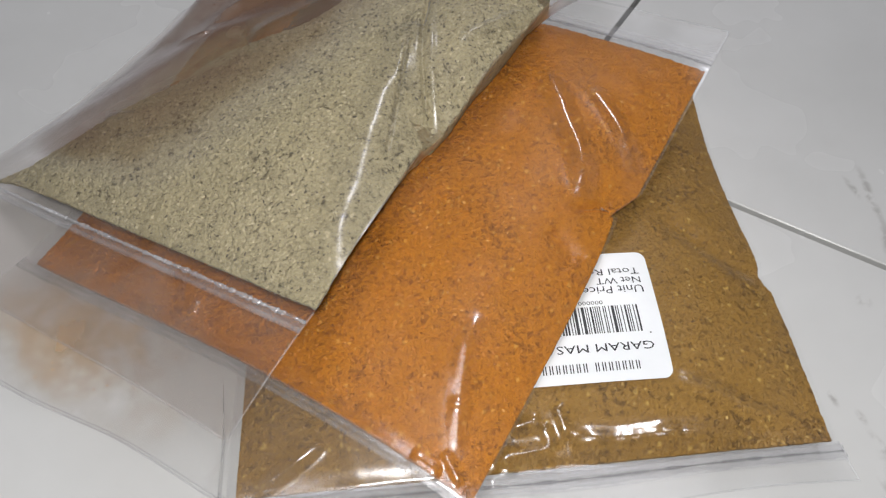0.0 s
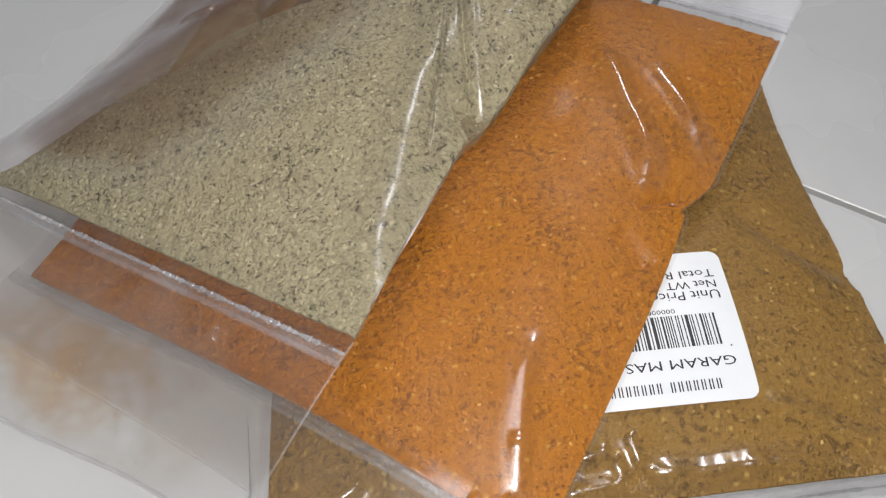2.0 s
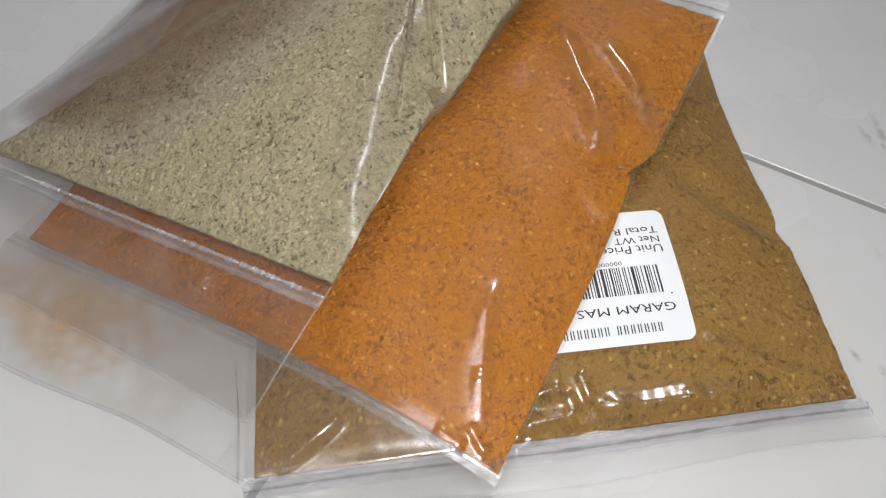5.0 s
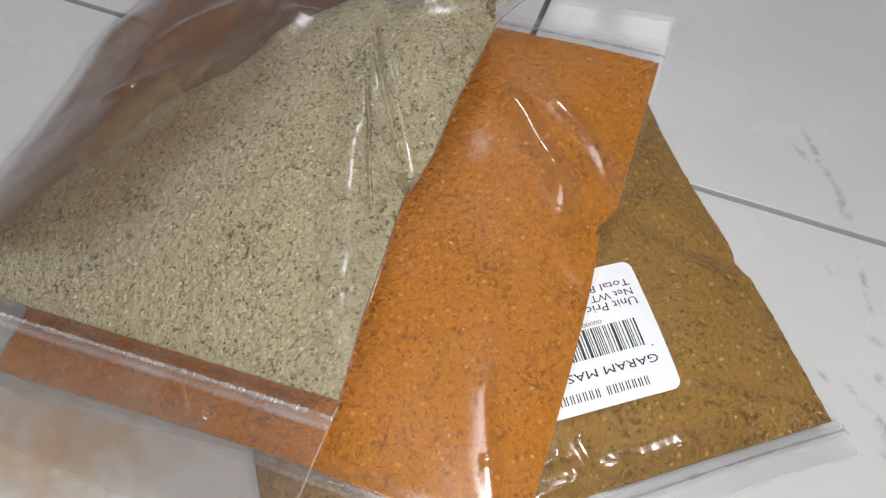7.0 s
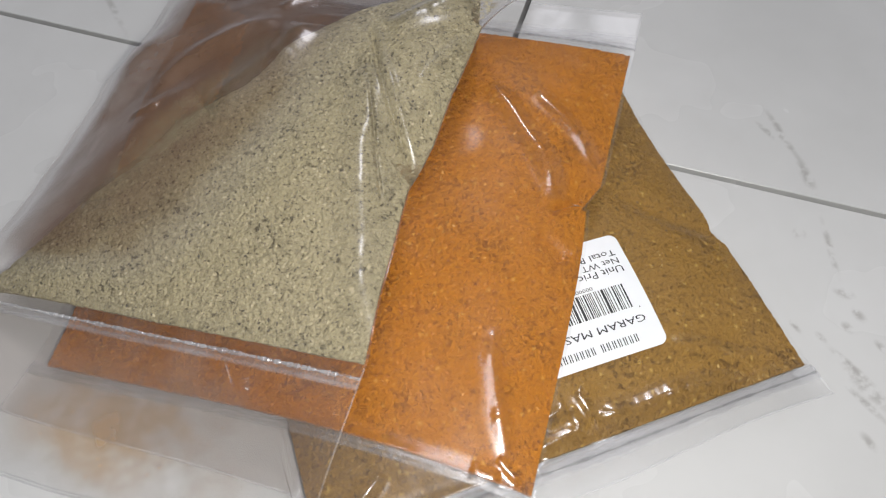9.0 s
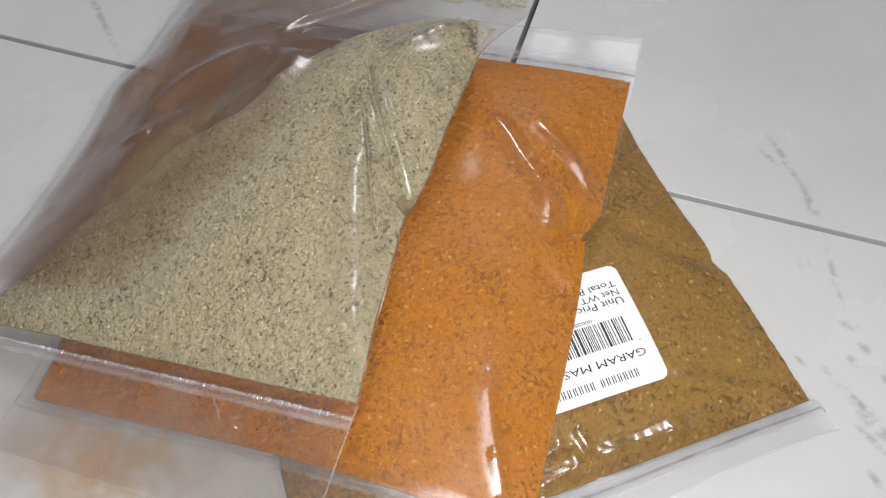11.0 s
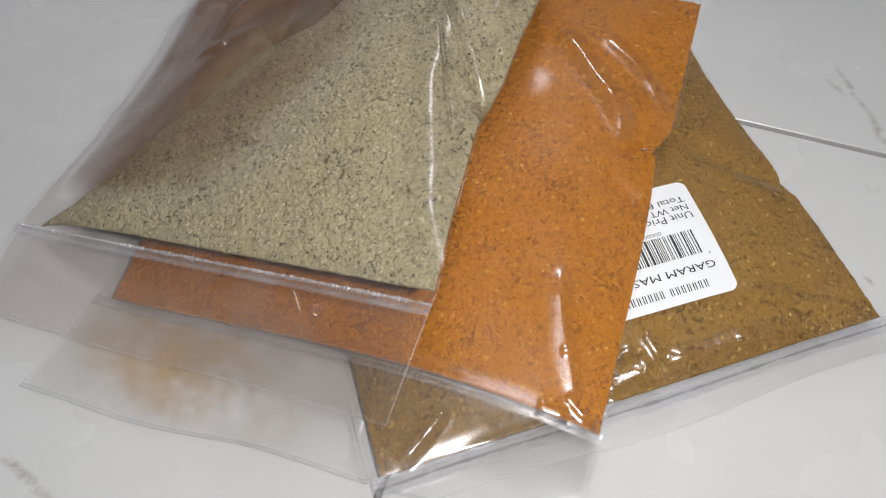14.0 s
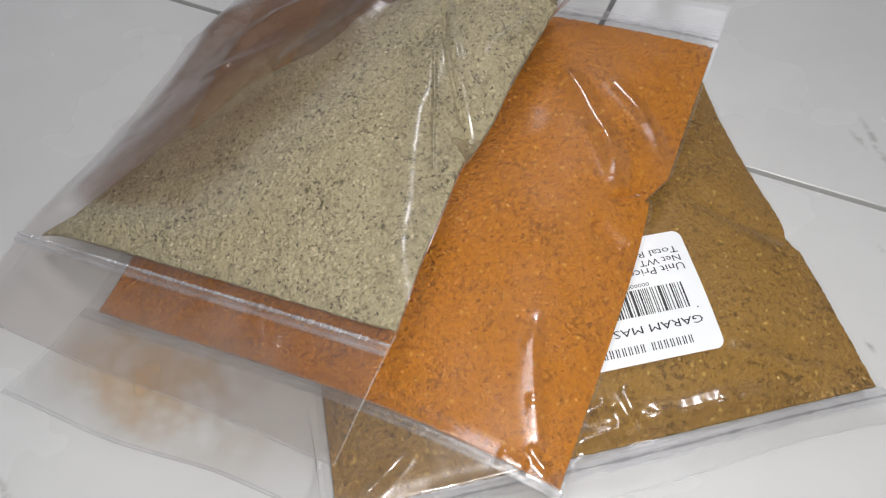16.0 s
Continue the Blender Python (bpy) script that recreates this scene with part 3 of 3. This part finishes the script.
# ---- the orange bag, across the brown one ----
class OrangeBag(Bag):
    def warp(self, U, V):
        above, below = np.clip(1 - (V - 0.572) / 0.066, 0, 1) * (V >= 0.572), np.exp(-np.clip(0.572 - V, 0, 1) / 0.11) * (V < 0.572)
        nick = -(0.030 * above + 0.019 * below) * smooth(U, 0.86, 1.0)
        skew = -0.045 * np.clip(-V * 6, 0, 1.2) * (1 - np.clip(U, 0, 1)) ** 2
        spread = -0.10 * smooth(V, 0.05, 0.7) * np.clip(1 - U, 0, 1) ** 2
        hem = np.minimum(V, 0) * (0.17 * (1 - smooth(U, 0.15, 0.45)) - 0.15 * smooth(U, 0.6, 1))
        return nick + skew + spread - 0.010 * np.clip(-V * 6, 0, 1.2) * smooth(U, 0.7, 1), hem + 0.010 * np.sin(np.pi * np.clip(U, 0, 1)) * np.clip(1 - 7 * np.abs(V), 0, 1)

    def sheet(self, U, V):
        z = self.top(U, V)
        X, Y = self.place(U, V)
        rest = brown.lid(X, Y) + 0.0016
        drop = smooth(-V, 0.0, 0.14)
        wave = 0.0011 * (1 + np.sin(U * 13 + 0.6)) * drop
        z = z * (1 - drop) + (rest + 0.0004 + wave) * drop
        return np.maximum(z, np.where(V < 0, rest, 0.0015))


orange = OrangeBag((-0.122, 0.155), (0.129, -0.078), (0.076, 0.132), (0.0060, 0.0150, 0.0370, 0.0200), 0.0085, 0.03, lambda X, Y: brown.lid(X, Y))
orange.arch, orange.lean = 0.007, 0.6
orange.creases = [(((0.030, 0.203), (0.034, 0.1905), (0.037, 0.178), (0.039, 0.167), (0.0388, 0.156)), 0.0034, 0.0018), (((0.044, 0.196), (0.050, 0.183), (0.0535, 0.174), (0.0548, 0.165)), 0.0028, 0.0010),
                  (((0.035, 0.1540), (0.047, 0.1565)), 0.0010, -0.0018), (((0.0105, 0.122), (0.006, 0.115), (0.0045, 0.107), (0.0035, 0.095), (0.003, 0.086)), 0.0030, 0.0008), (((-0.008, 0.087), (-0.001, 0.083)), 0.0020, 0.0008),
                  (((0.000, 0.088), (0.0045, 0.081)), 0.0013, 0.0007), (((0.0015, 0.099), (0.0075, 0.098)), 0.0012, 0.0005), (((0.029, 0.147), (0.036, 0.138)), 0.0034, -0.0016), (((-0.052, 0.099), (-0.062, 0.083)), 0.0007, 0.0012)]
orange_bag = tagged(new("spice_bag"), "clear zip bag of bright orange ground spice across another bag", "spice bag", "spice bags")
U, V = np.meshgrid(span(0.003, 0.997, 420), span(0.0, 0.975, 420), indexing="ij")
powder_body("powder", orange, SAMBAR, orange_bag, U, V, 0.0009, 0.00024, 21, "bright orange ground spice powder", 0.0012)
flakes("grit", orange, SAMBAR_FLAKES, orange_bag, 7000, 0.00075, 31, lambda a, b: (0.01 + a * 0.98, 0.01 + b * 0.95), 0.00105)
U, V = np.meshgrid(span(-0.022, 1.004, 460), span(-0.190, 1.090, 600), indexing="ij")
X, Y = orange.place(U, V)
Z = orange.sheet(U, V)
mesh_part("film", grid_mesh("film", X, Y, Z, loose=orange.loose(U, V, 0.975) * (1 - 0.75 * smooth(V, 0.97, 0.985))), FILM_STAINED, orange_bag, "clear plastic film with orange dust on its flap")
low = np.minimum(np.maximum(orange.bottom(U, V), 0.0006), Z - 0.0004)
mesh_part("back_film", grid_mesh("back_film", X[::6, ::6], Y[::6, ::6], (np.where(V < 0, Z - 0.0006, low))[::6, ::6], loose=0.3 + 0 * X[::6, ::6]), FILM, orange_bag)
rail("zip_track", orange, -0.010, -0.02, 1.004, 0.0005, 0.0001, ZIP_FAINT, orange_bag, "dusty plastic zip ridge", seed=5, rough=0.5)
rail("zip_track", orange, -0.019, -0.02, 1.004, 0.0004, 0.0001, ZIP_FAINT, orange_bag, "dusty plastic zip ridge", seed=6, rough=0.5)
rail("zip_track", orange, 0.992, -0.02, 1.004, 0.0007, 0.0002, ZIP, orange_bag, "clear plastic zip ridge", seed=7, rough=0.2)
rail("zip_track", orange, 1.012, -0.02, 1.004, 0.0006, 0.0002, ZIP, orange_bag, "clear plastic zip ridge", seed=8, rough=0.2)
rail("zip_groove_line", orange, 0.983, -0.02, 1.004, 0.00035, 0.0005, ZIP_DARK, orange_bag, "line of the closed zip, darkened for its groove shade", n=600, seed=9, rough=0.6)
band(orange, 0.982, 1.022, -0.02, 1.003, 0.0004, orange_bag, "milky pressed zip strip")
band(orange, -0.024, -0.002, -0.02, 1.003, 0.0003, orange_bag, "dusty pressed zip strip", ZIP_FAINT)
rail("top_edge", orange, 1.088, -0.02, 1.004, 0.0003, 0.0, ZIP, orange_bag)
rail("flap_edge", orange, -0.189, -0.022, 1.004, 0.00025, 0.0, ZIP, orange_bag)
seam(orange, -0.021, -0.189, 0.0, 0.00025, orange_bag, 30)
seam(orange, 1.003, -0.189, -0.01, 0.00030, orange_bag, 30)
seam(orange, 1.003, 0.98, 1.088, 0.00030, orange_bag, 20)
rail("flap_edge", orange, -0.184, -0.022, 1.004, 0.00018, 0.0, ZIP, orange_bag)


# ---- the grey-green bag, on top ----
class GreyBag(Bag):
    def warp(self, U, V):
        # the side runs inward to the pleat and stays there until the slack top
        notch = np.interp(V, (0, 0.12, 0.25, 0.36, 0.40, 0.46, 0.60, 0.76, 0.90), (0, -0.027, -0.050, -0.069, -0.070, -0.057, -0.053, -0.058, -0.005))
        return notch * smooth(U, 0.45, 1.0), 0 * V

    def rim(self, U, V):
        lobe = 0.008 * smooth(V, 0.42, 0.58) * (1 - smooth(V, 0.80, 1.0)) * smooth(U, 0.72, 1.0) - 0.003 * np.exp(-((V - 0.40) / 0.035) ** 2) * smooth(U, 0.85, 1.0)
        return Bag.rim(self, U, V) + lobe

    def cushion(self, U, V):
        u, v = np.clip(U, 0, 1), np.clip(V, 0, 1)
        return (1 - (2 * u - 1) ** 4) * (1 - (1 - v) ** 4) * (1 - smooth(v, 0.60, 1.0) * 0.80)

    def top(self, U, V, folds=1.0):
        X, Y = self.place(U, V)
        return np.maximum(Bag.top(self, U, V, folds), self.below(X, Y) + 0.004 * smooth(U, 0.0, 0.15))

    def sheet(self, U, V):
        z = self.top(U, V)
        X, Y = self.place(U, V)
        # slack film beside the powder lies lower and crumples
        slack = smooth(LEFT_RIM(V) - U, 0.0, 0.25) * (V > 0)
        z = z - slack * 0.004 + slack * 0.0030 * lattice(X, Y, 40, 4) + slack * 0.0008 * lattice(X + 0.3 * Y, Y, 105, 9)
        rest = np.maximum(orange.lid(X, Y), brown.lid(X, Y)) + 0.0020
        drop = np.clip(-V / 0.21, 0, 1)
        z = z - (0.005 + 0.005 * np.clip(U, 0, 1) - 0.0012 * np.sin(U * 9.0 + 1.0)) * drop ** 1.3
        return np.maximum(z, rest)


def LEFT_RIM(V):
    """How far from the left edge the powder begins: it has slid away from there."""
    return 0.005 + (0.79 + 0.05 * lattice(V, 0 * V, 9, 5)) * np.clip(V, 0, 1) ** 0.90


grey = GreyBag((-0.144, 0.187), (0.115, -0.0765), (0.088, 0.130), (0.0120, 0.0470, 0.0470, 0.0240), 0.0160, 0.05, lambda X, Y: np.maximum(orange.lid(X, Y), brown.lid(X, Y)) + 0.0012)
grey.creases = [(((0.002, 0.217), (0.016, 0.221), (0.030, 0.223)), 0.0045, 0.0032), (((-0.059, 0.208), (-0.043, 0.216), (-0.031, 0.2225), (-0.022, 0.233)), 0.0060, 0.0032), (((-0.079, 0.231), (-0.068, 0.2385), (-0.054, 0.242), (-0.030, 0.239)), 0.0052, 0.0030),
                (((-0.086, 0.2255), (-0.074, 0.2215)), 0.0022, 0.0014), (((-0.102, 0.192), (-0.092, 0.188)), 0.0014, 0.0007), (((-0.096, 0.181), (-0.084, 0.179), (-0.078, 0.179)), 0.0014, 0.0006), (((-0.030, 0.250), (0.010, 0.268)), 0.0030, 0.0030),
                (((-0.0075, 0.204), (-0.0135, 0.182), (-0.0195, 0.159), (-0.024, 0.142), (-0.027, 0.124), (-0.0285, 0.114)), 0.0058, 0.0022), (((-0.004, 0.2225), (-0.006, 0.194), (-0.005, 0.1785), (-0.003, 0.1655)), 0.0008, -0.0014),
                (((-0.0015, 0.2225), (-0.0035, 0.194), (-0.0025, 0.1785), (-0.0005, 0.1665)), 0.0011, 0.0006), (((0.026, 0.208), (0.0125, 0.198), (0.004, 0.192)), 0.0016, 0.0011), (((0.027, 0.2055), (0.0165, 0.1985)), 0.0006, -0.0010),
                (((-0.0145, 0.157), (-0.0120, 0.178), (-0.0095, 0.200)), 0.0005, -0.0015), (((-0.0655, 0.1265), (-0.0640, 0.1165)), 0.0009, 0.0006), (((-0.0600, 0.1190), (-0.0605, 0.1150)), 0.0010, 0.0009)]
grey_bag = tagged(new("spice_bag"), "slack clear zip bag of grey-green ground coriander on top", "spice bag", "spice bags")
S, V = np.meshgrid(span(0.0, 1.0, 420), span(0.0, 0.84, 420), indexing="ij")
V = V * (1 - 0.11 * smooth(S, 0.75, 0.97))
left = LEFT_RIM(V)
right = 0.997 - 0.05 * np.clip(1 - np.abs(V - 0.392) / 0.03, 0, 1)  # the pleat parts the powder at its side
U = left + (right - left) * S
thin = np.clip(1 - S / 0.22, 0, 1)
X, Y = grey.place(U, V)
grain = 0.00030
Z = grey.top(U, V, 0.25) - 0.0006 - 0.0048 * thin ** 2 - grain + grain * (lattice(X, Y, 850, 41) + 0.7 * lattice(X, Y, 1800, 43) + 0.8 * lattice(X, Y, 240, 45))
low = np.minimum(np.maximum(grey.bottom(U, V), Z - 0.0012 - 0.05 * V - 0.2 * smooth(V, 0.2, 0.5)), Z - 0.0008)
mesh_part("powder", grid_mesh("powder", X, Y, Z, low), CORIANDER, grey_bag, "grey-green ground coriander with dark flecks", smooth=False)
flakes("grit", grey, CORIANDER_FLAKES, grey_bag, 17000, 0.0008, 51, lambda a, b: (LEFT_RIM(0.82 * b) + 0.08 + (0.91 - LEFT_RIM(0.82 * b)) * a, 0.004 + 0.82 * b), 0.0008)
flakes("grit", grey, CORIANDER_FLAKES, grey_bag, 2500, 0.0012, 52, lambda a, b: (0.70 + 0.28 * a, 0.93 + 0.12 * b ** 0.5), 0.0012)
U, V = np.meshgrid(span(-0.012, 1.004, 460), span(-0.215, 1.10, 600), indexing="ij")
X, Y = grey.place(U, V)
Z = grey.sheet(U, V)
mesh_part("film", grid_mesh("film", X, Y, Z, loose=np.maximum(grey.loose(U, V, 0.85), smooth(LEFT_RIM(V) + 0.10 - U, 0.0, 0.10))), FILM_GREY, grey_bag, "clear slack plastic film")
low = np.minimum(np.maximum(grey.bottom(U, V), 0.0006), Z - 0.0004)
mesh_part("back_film", grid_mesh("back_film", X[::6, ::6], Y[::6, ::6], np.where(V < 0, Z - 0.0008, low)[::6, ::6], loose=0.3 + 0 * X[::6, ::6]), FILM_GREY, grey_bag)
rail("zip_track", grey, -0.030, -0.012, 1.004, 0.00036, 0.0006, ZIP_BRIGHT, grey_bag, "crimped zip ridge, whitened for its glints", n=1200, seed=15, rough=0.60)
rail("zip_track", grey, -0.042, -0.012, 1.004, 0.0004, 0.0002, ZIP, grey_bag, "crimped plastic zip ridge", seed=16, rough=0.2)
seam(grey, -0.011, -0.213, 1.09, 0.00025, grey_bag)
seam(grey, 1.003, -0.213, -0.01, 0.00022, grey_bag, 30)
band(grey, -0.048, -0.026, -0.012, 1.003, 0.0003, grey_bag, "milky pressed zip strip")
rail("flap_edge", grey, -0.213, -0.012, 1.004, 0.00022, 0.0, ZIP, grey_bag)


# ---- bodies of the two added lamps under the ceiling ----
panel = tagged(new("added_fill_panel"), "square white light panel, added unseen under the ceiling as fill", "ceiling light")
bm = bmesh.new()
bmesh.ops.create_cube(bm, size=1, matrix=Matrix.Translation((0.0, -0.45, 2.672)) @ Matrix.Diagonal((1.26, 1.26, 0.05, 1)))
bmesh.ops.bevel(bm, geom=bm.edges[:], offset=0.008, segments=2, affect="EDGES")
part("housing", bm, LAMP_BODY, panel)
tube = tagged(new("added_highlight_tube"), "slim white tube light, added unseen for highlights on the film", "ceiling light")
bm = bmesh.new()
bmesh.ops.create_cube(bm, size=1, matrix=Matrix.Translation((0.60, 1.80, 2.662)) @ Matrix.Diagonal((0.09, 1.36, 0.07, 1)))
bmesh.ops.bevel(bm, geom=bm.edges[:], offset=0.008, segments=2, affect="EDGES")
part("housing", bm, LAMP_BODY, tube)

# ---- floor tiles, laid from the joint under the bags ----
SIZE, GAP = 0.60, 0.0020
bm = bmesh.new()
bmesh.ops.create_cube(bm, size=1, matrix=Matrix.Translation((0, 0, -0.005)) @ Matrix.Diagonal((SIZE - GAP, SIZE - GAP, 0.010, 1)))
bmesh.ops.bevel(bm, geom=[e for e in bm.edges if all(v.co.z > -0.001 for v in e.verts)], offset=0.0003, segments=1, affect="EDGES")
tile_mesh = bpy.data.meshes.new("tile")
bm.to_mesh(tile_mesh)
bm.free()
tile_mesh.materials.append(TILE)
for i in range(-8, 8):
    for j in range(-8, 8):
        m = pose(0.034, 0.2195, 0, 0, 0, -31.7) @ pose((i + 0.5) * SIZE, (j + 0.5) * SIZE, 0)
        far = max(abs(m.translation.x), abs(m.translation.y))
        if far > 3.42:
            continue
        data = tile_mesh
        if far > 2.55:  # cut at the walls
            bm = bmesh.new()
            bm.from_mesh(tile_mesh)
            back = m.inverted()
            for axis in ((1, 0, 0), (-1, 0, 0), (0, 1, 0), (0, -1, 0)):
                bmesh.ops.bisect_plane(bm, geom=bm.verts[:] + bm.edges[:] + bm.faces[:], plane_co=back @ (Vector(axis) * 2.998), plane_no=back.to_3x3() @ Vector(axis), clear_outer=True)
            if not bm.faces:
                bm.free()
                continue
            data = bpy.data.meshes.new("tile")
            bm.to_mesh(data)
            bm.free()
            data.materials.append(TILE)
        ob = new("tile", data)
        ob.parent = room_floor
        ob.matrix_basis = m
